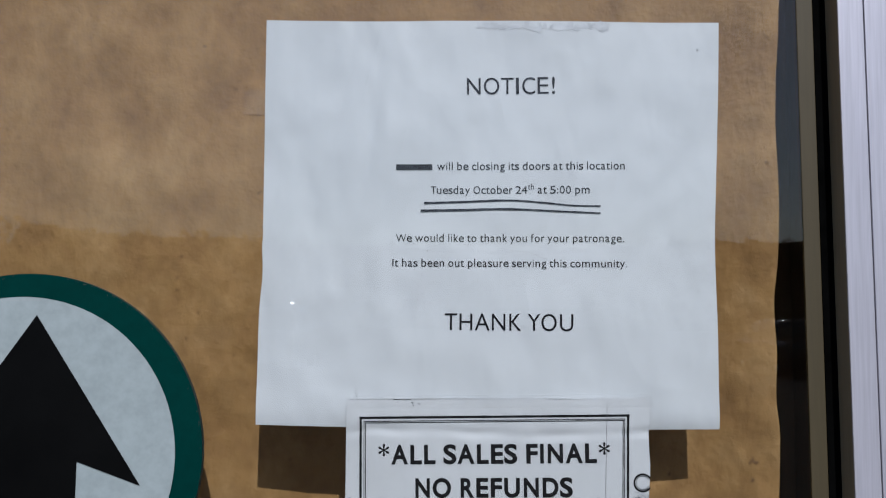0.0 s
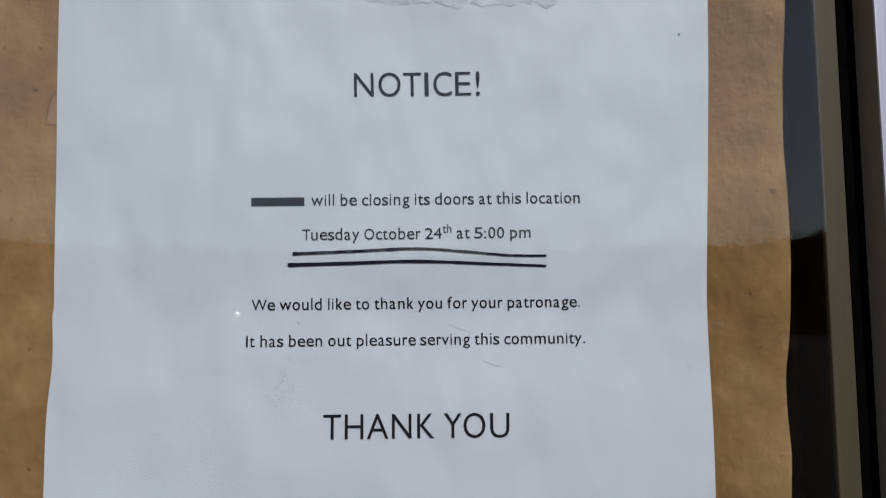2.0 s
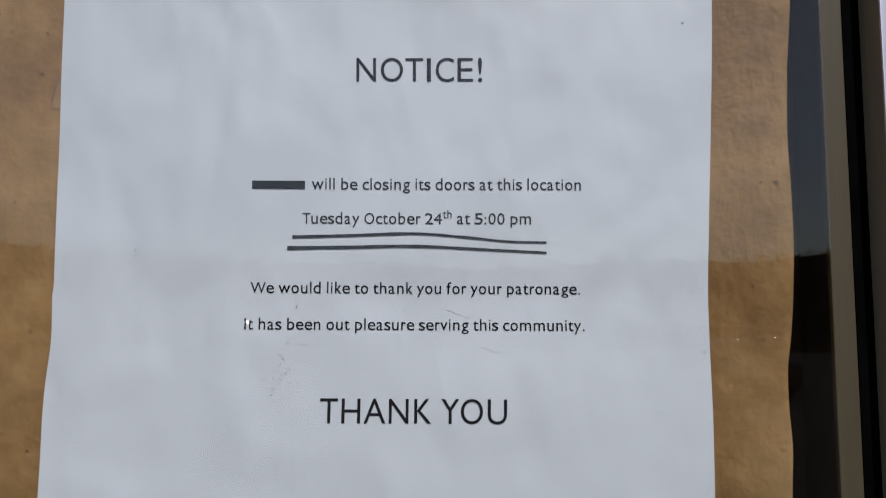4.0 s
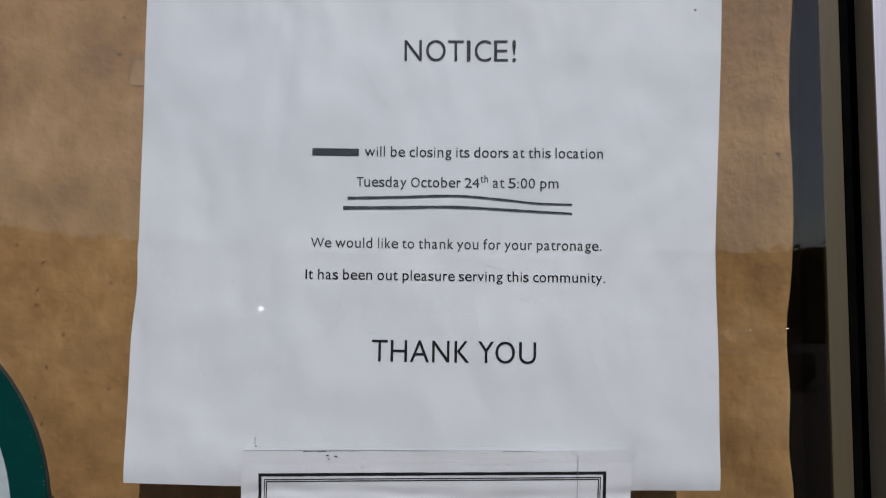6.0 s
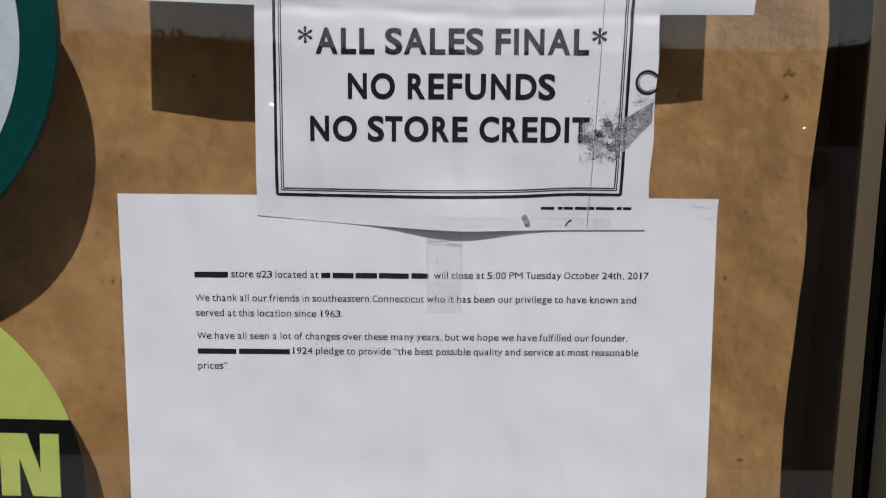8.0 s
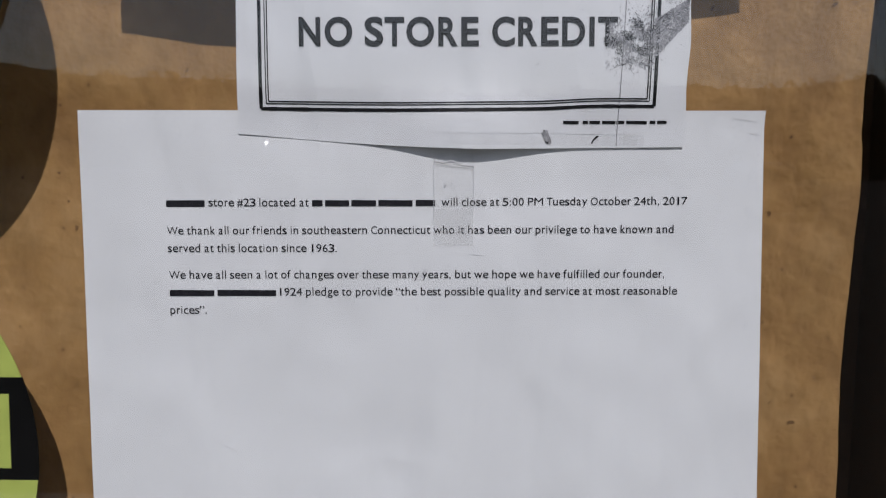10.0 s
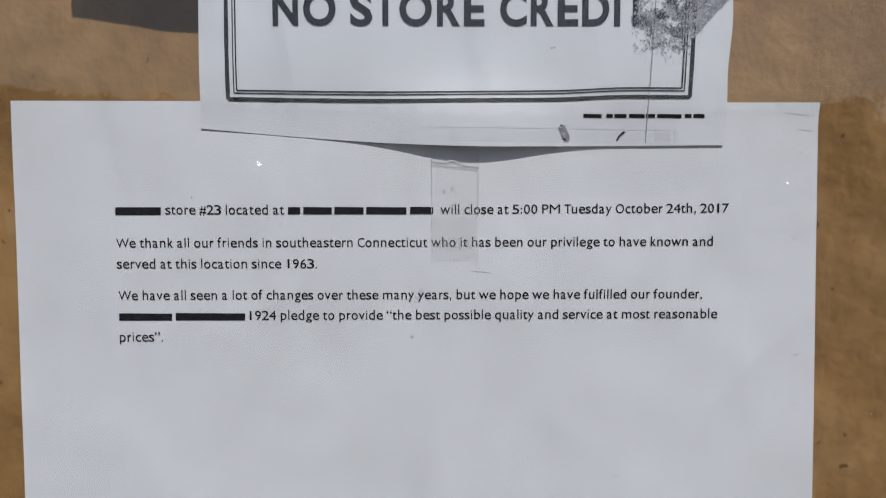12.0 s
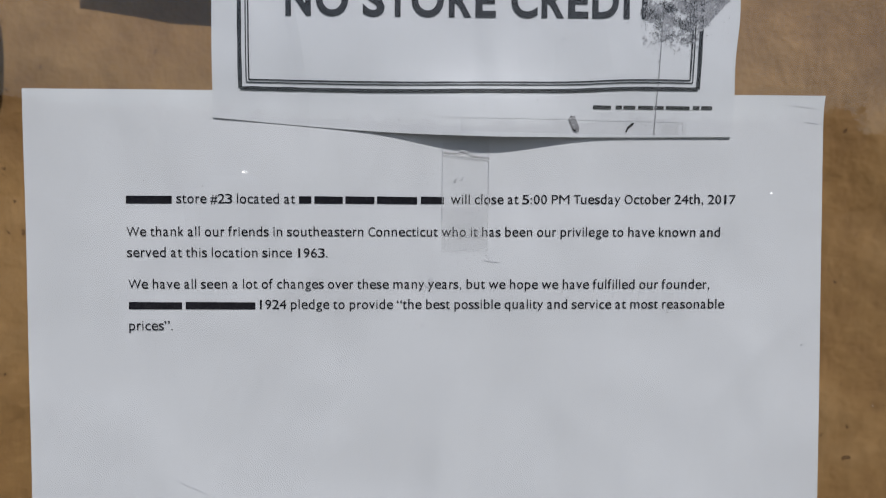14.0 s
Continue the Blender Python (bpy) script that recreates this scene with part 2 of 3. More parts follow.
@functools.lru_cache(maxsize=None)
def glyph(ch, bold):
    return lettering(ch, bold)


CAP = max(v.y for v in lettering("H")[0])
LOW = max(v.y for v in lettering("x")[0])


def text_line(body, a, b, cap, surface, mat, parent, face=None, lift=0.00022, name="text_line"):
    """A line of print from a to b (x, z) on its baseline, laid on a curved sheet, each letter set to the width that its face gives it."""
    face = face or OFFICE
    bold = 0.031 if face is POSTER else 0.0
    tall = 0.632 if face is OFFICE else 0.674
    verts, faces, x = [], [], 0.0
    for i, ch in enumerate(body):
        if ch != " ":
            before, after = bearings(ch, face)
            room = face[ch] - before - after
            gv, gf = glyph(ch, 0.010 if ch == "*" else bold if bold or not ch.isupper() else -0.006)
            lo, hi = min(v.x for v in gv), max(v.x for v in gv)
            widest = (0.9 if ch in ".,:!" else 1.4) * (hi - lo)
            if room > widest:
                before, room = before + (room - widest) / 2, widest
            squeeze = room / (hi - lo)
            strike = 0.0 if bold else min(0.05, max(0.0, (0.086 if ch.islower() else 0.05) * (1.0 - squeeze))) + (0.004 if ch.islower() else 0.0)
            squeeze = (room - strike) / (hi - lo)
            for shift, raise_by in ((0.0, 0.0), (strike, 0.00003))[:1 if bold else 2]:
                k = len(verts)
                for v in gv:
                    y = v.y / CAP
                    if ch.islower():
                        y = v.y / LOW * 0.735 if v.y <= LOW else 0.735 + (v.y - LOW) / (CAP - LOW) * 0.345
                        if v.y < 0:
                            y = v.y / 0.23 * 0.29
                    verts.append((x + before + (v.x - lo) * squeeze + shift, y * tall, raise_by))
                faces += [tuple(n + k for n in f) for f in gf]
        x += face[ch] + KERNS.get(body[i:i + 2], 0.0)
    lo, hi = min(v[0] for v in verts), max(v[0] for v in verts)
    run = Vector(b) - Vector(a)
    size = run.length / (hi - lo)
    up = Vector((-run.y, run.x)).normalized()
    out = []
    for u, w, d in verts:
        p = Vector(a) + run * ((u - lo) / (hi - lo)) + up * (w / tall * cap if cap else w * size)
        out.append((p.x, surface(p.x, p.y) - lift - d, p.y))
    return child(mesh_object(name, out, faces, mat), parent)


def ribbon(name, points, width, surface, mat, parent, lift=0.00022, taper=0.0):
    """A stroke along points (x, z) on a curved sheet."""
    pts = []
    for (x0, z0), (x1, z1) in zip(points, points[1:]):
        n = max(2, int(math.hypot(x1 - x0, z1 - z0) / 0.003))
        pts += [(x0 + (x1 - x0) * k / n, z0 + (z1 - z0) * k / n) for k in range(n)]
    pts.append(points[-1])
    verts, faces = [], []
    for i, (x, z) in enumerate(pts):
        p, q = pts[max(i - 1, 0)], pts[min(i + 1, len(pts) - 1)]
        d = Vector((q[0] - p[0], q[1] - p[1])).normalized()
        w = 0.5 * width * (1 - taper * i / len(pts)) * (0.9 + 0.2 * noise.noise((x * 300, z * 300, 2.0)))
        for s in (-1, 1):
            vx, vz = x - d.y * w * s, z + d.x * w * s
            verts.append((vx, surface(vx, vz) - lift, vz))
        if i:
            a = 2 * i
            faces.append((a - 2, a - 1, a + 1, a))
    return child(mesh_object(name, verts, faces, mat), parent)


def smooth_path(points, steps=8):
    """Catmull-Rom through a few points."""
    p = [points[0]] + list(points) + [points[-1]]
    out = []
    for i in range(1, len(p) - 2):
        for k in range(steps):
            t = k / steps
            out.append(tuple(0.5 * (2 * p[i][c] + (p[i + 1][c] - p[i - 1][c]) * t + (2 * p[i - 1][c] - 5 * p[i][c] + 4 * p[i + 1][c] - p[i + 2][c]) * t * t
                             + (3 * p[i][c] - p[i - 1][c] - 3 * p[i + 1][c] + p[i + 2][c]) * t ** 3) for c in range(2)))
    return out + [points[-1]]


def flecks(name, spots, surface, mat, parent, lift=0.0002, seed=1, label=""):
    """Small uneven specks at (x, z, size) on a curved sheet, joined into one mesh."""
    rng = random.Random(seed)
    verts, faces = [], []
    for x, z, size in spots:
        k, n = len(verts), rng.choice((5, 6, 7))
        turn, squash = rng.random() * 6.28, 0.45 + 0.5 * rng.random()
        for i in range(n):
            a = 6.2832 * i / n
            r = size * (0.6 + 0.5 * rng.random())
            u, w = r * math.cos(a), r * math.sin(a) * squash
            vx, vz = x + u * math.cos(turn) - w * math.sin(turn), z + u * math.sin(turn) + w * math.cos(turn)
            verts.append((vx, surface(vx, vz) - lift, vz))
        faces.append(tuple(range(k, k + n)))
    return tagged(child(mesh_object(name, verts, faces, mat), parent, label), kind="stuff")


def patch(name, outline, surface, mat, parent, lift=0.00018, label="", steps=6):
    """A flat quad (four corners x, z) laid on a curved sheet as a fine grid."""
    (ax, az), (bx, bz), (cx, cz), (dx, dz) = outline
    verts, faces = [], []
    for j in range(steps + 1):
        for i in range(steps + 1):
            u, v = i / steps, j / steps
            x = (ax * (1 - u) + bx * u) * (1 - v) + (dx * (1 - u) + cx * u) * v
            z = (az * (1 - u) + bz * u) * (1 - v) + (dz * (1 - u) + cz * u) * v
            verts.append((x, surface(x, z) - lift, z))
    for j in range(steps):
        for i in range(steps):
            a = j * (steps + 1) + i
            faces.append((a, a + 1, a + steps + 2, a + steps + 1))
    return child(mesh_object(name, verts, faces, mat), parent, label)


# ---- the shop front: wall, frame, pane and the room behind ----
def structure(ob, label, category):
    return tagged(ob, label, category, kind="structure")


ground = structure(box("ground", (-900, -900, -0.3), (900, -3.0, -0.15), ASPHALT), "worn grey asphalt car park in front of the shop", "ground")
pavement = structure(box("pavement", (-30, -3.0, -0.3), (30, 0.12, 0.0), CONCRETE, 0.01), "pale concrete pavement with a kerb before the shop", "pavement")
structure(box("wall_left", (-6, -0.02, 0), (-1.05, 0.12, 4.2), WALL), "plain painted shop wall beside the window", "wall")
structure(box("wall_right", (0.62, -0.02, 0), (6, 0.12, 4.2), WALL), "plain painted shop wall beside the door frame", "wall")
structure(box("wall_above", (-1.05, -0.02, 2.35), (0.62, 0.12, 4.2), WALL), "plain painted shop wall over the window", "wall")
structure(box("wall_below", (-1.05, -0.02, 0), (0.62, 0.12, 0.30), WALL), "plain painted sill wall under the window", "wall")
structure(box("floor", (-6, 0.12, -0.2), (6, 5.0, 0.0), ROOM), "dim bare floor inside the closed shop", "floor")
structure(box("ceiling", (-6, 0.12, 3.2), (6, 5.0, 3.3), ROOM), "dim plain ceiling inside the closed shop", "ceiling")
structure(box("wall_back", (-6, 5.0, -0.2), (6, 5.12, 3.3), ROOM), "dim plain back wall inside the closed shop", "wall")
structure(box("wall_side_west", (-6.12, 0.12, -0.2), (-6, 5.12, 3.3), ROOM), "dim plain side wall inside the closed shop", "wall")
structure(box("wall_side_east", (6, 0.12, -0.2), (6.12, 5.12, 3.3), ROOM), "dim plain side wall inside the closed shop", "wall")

window = structure(new("window_1"), "shop window with a bronze frame and papered-over glass", "window")
pane = child(box("pane", (-0.99, -0.0032, 0.36), (0.2056, -0.0021, 2.29), GLASS), window, "clear reflecting plate glass")
pane.data.materials.append(GLASS_BACK)
for side in pane.data.polygons:
    side.material_index = 0 if side.normal.y < -0.5 else 1
child(box("glazing_bead", (0.2098, 0.0060, 0.36), (0.2176, 0.0083, 2.29), BRONZE, 0.0004), window, "tan bronze glazing bead")
child(box("gasket", (0.21765, 0.0057, 0.36), (0.2235, 0.0083, 2.29), RUBBER), window, "black rubber gasket")
child(box("return", (0.2236, -0.0068, 0.30), (0.2351, 0.0136, 2.35), SHADE_BRONZE), window, "side of the upright with shade put into its colour")
child(box("upright", (0.2233, -0.0081, 0.30), (0.2351, -0.0069, 2.35), SILVER, 0.0004), window, "satin silver aluminium upright")
child(box("cover_strip", (0.2356, -0.0082, 0.30), (0.62, 0.0138, 2.35), SILVER, 0.0007), window, "satin silver aluminium cover")
child(box("inner_jamb", (0.2302, 0.0140, 0.30), (0.62, 0.12, 2.35), DARK_BRONZE), window, "dark bronze inner jamb")
# added strip, no known part; its brown gives the shaded gap its tone
child(box("gap_strip", (0.1950, 0.0750, 0.30), (0.2300, 0.0830, 2.35), DARK_BRONZE), window, "added dark brown strip for the shaded gap")
# frame parts sheared sideways so their edges fit the camera's view
VIEW_SHEAR = -0.0085
for piece in window.children:
    if piece.name.split(".")[0] in ("pane", "glazing_bead", "gasket", "return", "upright", "cover_strip"):
        for v in piece.data.vertices:
            v.co.x += VIEW_SHEAR * (v.co.z - 1.42)
child(box("stile", (-1.05, -0.03, 0.30), (-0.99, 0.10, 2.35), BRONZE, 0.001), window)
child(box("head_rail", (-0.99, -0.03, 2.29), (0.2220, 0.10, 2.35), BRONZE, 0.001), window)
child(box("sill", (-0.99, -0.03, 0.30), (0.2220, 0.10, 0.36), BRONZE, 0.001), window)


# ---- brown paper hung behind the glass ----
def kraft_y(x, z):
    edge = 1 / (1 + math.exp((0.183 - x) / 0.010))
    hang = 0.0334 - edge * (0.0145 + 0.0015 * math.cos(62.8 * (z - 1.503)) + 0.006 * (z - 1.4)) + 0.0195 * math.exp(-((x - 0.02) / 0.13) ** 2) + 0.003 / (1 + math.exp((x + 0.12) / 0.03))
    return hang + 0.003 * (1 - edge) * noise.noise((x * 9, z * 7, 1.5)) + 0.0017 * noise.noise((x * 34, z * 26, 4.5)) + 0.0007 * noise.noise((x * 90, z * 80, 8.5))


def kraft_edge(z):
    wavy = 0.2021 + (0.013 if z > 1.41 else 0.0125) * (z - 1.41) + 0.0007 * math.cos(54.6 * (z - 1.493)) * (z > 1.3207)
    wavy += 0.0003 * noise.noise((z * 45, 3.3, 0.5)) - 0.0011 * math.exp(-((z - 1.407) / 0.012) ** 2) - 0.0009 * math.exp(-((z - 1.456) / 0.014) ** 2)
    return wavy


def kraft_place(u, v):
    z = 0.60 + 1.45 * v
    x = -0.80 + (kraft_edge(z) + 0.80) * u ** 0.75
    return x, kraft_y(x, z), z


kraft = sheet("kraft_paper", 230, 330, kraft_place, KRAFT, 0.0002)
tagged(kraft, "crumpled brown kraft paper hung behind the shop glass", "paper")
rng = random.Random(4)
dirt = [(0.1905 + rng.gauss(0, 0.0011), 1.3784 + rng.gauss(0, 0.0012), 0.0007 * (0.4 + rng.random())) for _ in range(16)]
dirt += [(0.1904 + rng.gauss(0, 0.0005), 1.3686 + rng.gauss(0, 0.0010), 0.0006 * (0.4 + rng.random())) for _ in range(9)]
dirt += [(rng.uniform(-0.25, 0.2), rng.uniform(1.0, 1.65), 0.0001 + 0.00016 * rng.random()) for _ in range(260)]
flecks("dirt_speck", dirt, kraft_y, RUST, kraft, 0.0003, 3, "dark specks and scuffs")
flecks("paint_dot", [(0.1917, 1.2395, 0.0003), (0.1600, 1.2700, 0.0002), (0.1969, 1.3302, 0.0002)], kraft_y, CREAM, kraft, 0.0004, 5, "tiny white dots")
for name, quad in (("tape_piece", ((-0.0698, 1.5535), (-0.050, 1.5530), (-0.050, 1.5670), (-0.0690, 1.5668))),):
    patch(name, quad, kraft_y, THIN_TAPE, kraft, 0.0004, "clear sticky tape")
ribbon("tape_edge", [(-0.0600, 1.5533), (-0.0698, 1.5535), (-0.0694, 1.5600), (-0.0684, 1.5655), (-0.0665, 1.5668), (-0.0600, 1.5670)], 0.00028, kraft_y, RUST, kraft, 0.0005)
ribbon("scratch", smooth_path([(-0.0695, 1.296), (-0.0712, 1.289), (-0.0706, 1.281)]), 0.0006, kraft_y, DARK_EDGE, kraft, 0.0005)


# ---- the three sheets ----
def notice_y(x, z):
    mid = 1.0 - math.sqrt(((z - 1.4815) / 0.09) ** 2 + 0.0009)
    y = 0.0026 + 0.0040 * mid + 0.0018 / (1 + math.exp((z - 1.43) / 0.008))
    y += 0.0008 * noise.noise((x * 16 + 3 * z, z * 11, 2.2)) + 0.0006 * noise.noise((x * 40 + z * 26, z * 24, 6.2))
    if z < 1.404:
        bend = 0.040 - 0.014 / (1 + math.exp((0.11 - x) / 0.012))
        y += bend - math.sqrt(bend ** 2 - min(1.404 - z, 0.0099) ** 2)
    return y


def notice_place(u, v):
    top = 1.5890 - 0.0004 * math.sin(9 * u)
    low = 1.3953 + 0.0004 * u - 0.0012 * math.sin(3.14 * u)
    z = low + (top - low) * (v ** 1.25)
    left = -0.0489 + 0.0010 * math.exp(-((z - 1.466) / 0.012) ** 2) - 0.0002 * math.exp(-((z - 1.40) / 0.03) ** 2)
    right = 0.1679 - 0.0006 * math.exp(-((z - 1.48) / 0.03) ** 2) + 0.0015 * (z - 1.49) / 0.1 * (z > 1.49)
    if z > 1.4815:
        left += 0.0005
    x = left + (right - left) * u
    return x, notice_y(x, z), z


notice = sheet("notice_sheet", 64, 90, notice_place, NOTICE_PAPER)
tagged(notice, "curled white printed closing notice taped behind the glass", "notice")


def sign_y(x, z):
    lowness = 1 / (1 + math.exp((z - 1.3305) / 0.0035))
    y = 0.0024 + 0.0016 * lowness - 0.0046 * lowness * math.exp(-((x - 0.067) / 0.021) ** 2)
    y += 0.0009 * math.exp(-((z - 1.3932 - 0.001 * math.sin(60 * x) - 0.0012 * noise.noise((x * 70, 1.0, 4.0))) / 0.0022) ** 2) * (0.7 + 0.3 * math.sin(150 * x))
    return y + 0.0004 * noise.noise((x * 28, z * 28, 7.7))


def sign_place(u, v):
    top = 1.4079 + 0.0022 * u + 0.0004 * math.sin(7 * u)
    low = 1.3213 - 0.0036 * math.sin(min(u / 0.55, 1) * 1.57) + 0.0016 * max(0, (u - 0.55) / 0.45)
    z = low + (top - low) * v
    left = -0.0062 + 0.0006 * (1 - v)
    right = 0.1347 - 0.0006 * (1 - v) + 0.0003 * math.sin(22 * v)
    x = left + (right - left) * u
    return x, sign_y(x, z), z


sign = sheet("sales_sign", 130, 110, sign_place, COPY_PAPER)
tagged(sign, "photocopied white sales sign taped over two papers", "sign")


def letter_y(x, z):
    y = 0.0045 + 0.0006 * noise.noise((x * 12, z * 10, 3.4)) + 0.0004 * noise.noise((x * 36 - z * 14, z * 36, 9.4))
    return y - 0.0012 * math.exp(-((1.331 - z) / 0.003) ** 2) * max(0.0, (x - 0.12) / 0.04) + 0.0012 * max(0.0, (1.30 - z) / 0.25) * math.sin(24 * x)


def letter_place(u, v):
    drop = (1 - v) * 0.2794
    x = -0.0558 + 0.2154 * u + 0.0176 * drop + 0.013 * drop * u
    z = 1.3278 + 0.0033 * u - drop + 0.004 * drop * u
    return x, letter_y(x, z), z


letter = sheet("letter_sheet", 54, 70, letter_place, LETTER_PAPER)
tagged(letter, "white printed farewell letter with a curled corner behind glass", "letter")

# print on the notice
text_line("NOTICE!", (0.0489, 1.5533), (0.0911, 1.5540), 0.0081, notice_y, INK, notice)
patch("print_bar", ((0.0152, 1.5165), (0.0326, 1.5167), (0.0326, 1.5195), (0.0152, 1.5193)), notice_y, INK, notice)
text_line("will be closing its doors at this location", (0.0348, 1.5167), (0.1246, 1.5178), None, notice_y, INK, notice)
text_line("Tuesday October 24", (0.0320, 1.5053), (0.0781, 1.5058), None, notice_y, INK, notice)
text_line("th", (0.0784, 1.5078), (0.0813, 1.5078), 0.0026, notice_y, INK, notice)
text_line("at 5:00 pm", (0.0831, 1.5059), (0.1078, 1.5061), None, notice_y, INK, notice)
text_line("We would like to thank you for your patronage.", (0.0156, 1.4822), (0.1243, 1.4830), None, notice_y, INK, notice)
text_line("It has been out pleasure serving this community.", (0.0140, 1.4703), (0.1257, 1.4709), None, notice_y, INK, notice)
text_line("THANK YOU", (0.0393, 1.4404), (0.0999, 1.4405), None, notice_y, INK, notice)
ribbon("pen_line", smooth_path([(0.0288, 1.5008), (0.048, 1.5016), (0.0695, 1.5025), (0.086, 1.5015), (0.1000, 1.5003), (0.1130, 1.5001)]), 0.0012, notice_y, MARKER, notice, 0.0003, 0.35)
ribbon("pen_line", smooth_path([(0.0272, 1.4971), (0.048, 1.4977), (0.0696, 1.4983), (0.095, 1.4974), (0.1130, 1.4967)]), 0.0014, notice_y, MARKER, notice, 0.0003, 0.4)
rng = random.Random(7)
flecks("glue_mark", [(0.054 + 0.07 * rng.random(), 1.5872 - abs(rng.gauss(0, 0.0008)), 0.0022 * (0.4 + rng.random())) for _ in range(60)], notice_y, GLUE, notice, 0.0002, 8, "grey glue smears")
flecks("scuff_mark", [(0.026 + rng.gauss(0, 0.0022), 1.459 + rng.gauss(0, 0.005), 0.0005 * (0.5 + rng.random())) for _ in range(40)]
       + [(0.026 + 0.012 * rng.random(), 1.4655 + 0.002 * rng.random(), 0.0004) for _ in range(10)], notice_y, SCUFF, notice, 0.0002, 9, "faint scuffs")
flecks("ink_speck", [(-0.0423, 1.5145, 0.0003), (-0.0226, 1.4958, 0.0003), (-0.0222, 1.4940, 0.0002), (0.0307, 1.4782, 0.0003), (0.0308, 1.4776, 0.0002), (0.1655, 1.4645, 0.0003), (0.1590, 1.5753, 0.0004), (0.0240, 1.5140, 0.0002), (0.1638, 1.4560, 0.0002)] + [(-0.0022, 1.4120, 0.0004), (-0.0022, 1.4105, 0.0003), (-0.0018, 1.4092, 0.0004)], notice_y, TONER, notice, 0.0002, 10)
for a, b in (((0.0915, 1.4655), (0.0965, 1.4635)), ((0.0965, 1.4635), (0.0990, 1.4655)), ((0.0800, 1.4775), (0.0880, 1.4745)), ((0.148, 1.4455), (0.1515, 1.4445)), ((0.0185, 1.4245), (0.0190, 1.4225)), ((0.0050, 1.5215), (0.0072, 1.5200))):
    ribbon("scratch", [a, b], 0.00014, notice_y, SCUFF, notice)

# print on the sales sign
for s, inset, width, mat in (("border_line", 0.0, 0.0012, TONER), ("border_line", 0.0016, 0.00036, TONER), ("border_line", 0.0023, 0.00042, TONER)):
    tl, tr = (0.0006 + inset, 1.3994 - inset), (0.1248 - inset, 1.4020 - inset)
    bl, br = (0.0017 + inset, 1.3291 + inset), (0.1241 - inset, 1.3318 + inset)
    dip = smooth_path([bl, (0.045, 1.3293 + inset), (0.085, 1.3303 + inset), (0.105, 1.3315 + inset), br])
    h = width / 2
    for line in ([(tl[0] - h, tl[1]), (tr[0] + h, tr[1])], [tr, br], dip, [bl, tl]):
        ribbon(s, line, width, sign_y, mat, sign, 0.00022)
text_line("*", (0.0092, 1.3785), (0.0143, 1.3786), 0.0084, sign_y, TONER, sign, POSTER)
text_line("*", (0.1112, 1.3805), (0.1164, 1.3806), 0.0084, sign_y, TONER, sign, POSTER)
for words, z, slope in (((("ALL", 0.0152, 0.0357), ("SALES", 0.0393, 0.0736), ("FINAL", 0.0777, 0.1103)), 1.3786, 0.0200),
                        ((("NO", 0.0266, 0.0431), ("REFUNDS", 0.0475, 0.0992)), 1.3635, 0.0193),
                        ((("NO", 0.0135, 0.0300), ("STORE", 0.0337, 0.0689), ("CREDIT", 0.0730, 0.1118)), 1.3485, 0.0183)):
    for word, x0, x1 in words:
        first = words[0][1]
        text_line(word, (x0, z + slope * (x0 - first)), (x1, z + slope * (x1 - first)), 0.0082, sign_y, TONER, sign, POSTER)
for x0, x1 in ((0.0958, 0.1007), (0.1020, 0.1037), (0.1041, 0.1074), (0.1081, 0.1123), (0.1126, 0.1151), (0.1157, 0.1222), (0.1231, 0.1249), (0.1254, 0.1284)):
    z0 = 1.3259 + 0.018 * (x0 - 0.0958)
    patch("print_bar", ((x0, z0), (x1, z0), (x1, z0 + 0.0010), (x0, z0 + 0.0010)), sign_y, TONER, sign, 0.0002, "", 2)
ring = [(0.1313 + 0.0039 * math.cos(a), 1.3714 + 0.0039 * math.sin(a)) for a in [0.55 + k * (5.2 / 40) for k in range(41)]]
ribbon("ring_print", ring, 0.0009, sign_y, TONER, sign)
ring = [(0.1313 + 0.0031 * math.cos(a), 1.3714 + 0.0031 * math.sin(a)) for a in [0.55 + k * (5.2 / 40) for k in range(41)]]
ribbon("ring_print", ring, 0.0003, sign_y, TONER, sign)
ribbon("copy_line", [(0.1151, 1.4085), (0.1143, 1.37), (0.1128, 1.3195)], 0.00028, sign_y, GREY_TONER, sign)
rng = random.Random(12)
spots = []
for _ in range(9000):
    if rng.random() < 0.78:
        x, z = rng.gauss(0.1160, 0.0042), rng.gauss(1.3512, 0.0040)
    else:
        x = rng.uniform(0.116, 0.1338)
        z = 1.3545 + 0.66 * (x - 0.1160) + rng.gauss(0, 0.0026)
    keep = 0.25 + 1.5 * noise.noise((x * 300, z * 300, 3.0)) + 0.5 * noise.noise((x * 900, z * 900, 6.0))
    if 0.1075 < x < 0.1338 and z > 1.3405 and rng.random() < keep:
        spots.append((x, z, 0.00015 * (0.3 + rng.random())))
flecks("toner_smudge", spots, sign_y, TONER, sign, 0.0003, 13, "black smeared toner")
smear, haze = [], []
for _ in range(6500):
    x = rng.uniform(0.1085, 0.1336)
    t = (x - 0.1233) / 0.011
    if t > 0:
        w = rng.random()
        z = (1.3462 + 0.0125 * t) * (1 - w) + (1.3585 + 0.0066 * t) * w
        thick = 0.75 + 0.5 * noise.noise((x * 140 - z * 60, z * 260, 5.0))
    else:
        z = rng.gauss(1.3512, 0.0036)
        thick = 0.18 + 1.1 * noise.noise((x * 240, z * 240, 3.0)) + 0.35 * (1 + t)
    if rng.random() < thick:
        (smear if rng.random() < 0.3 + 30 * (z - 1.352) else haze).append((x, z, 0.00032 * (0.4 + rng.random())))
flecks("grey_smear", smear, sign_y, GREY_TONER, sign, 0.00026, 14, "grey toner smear")
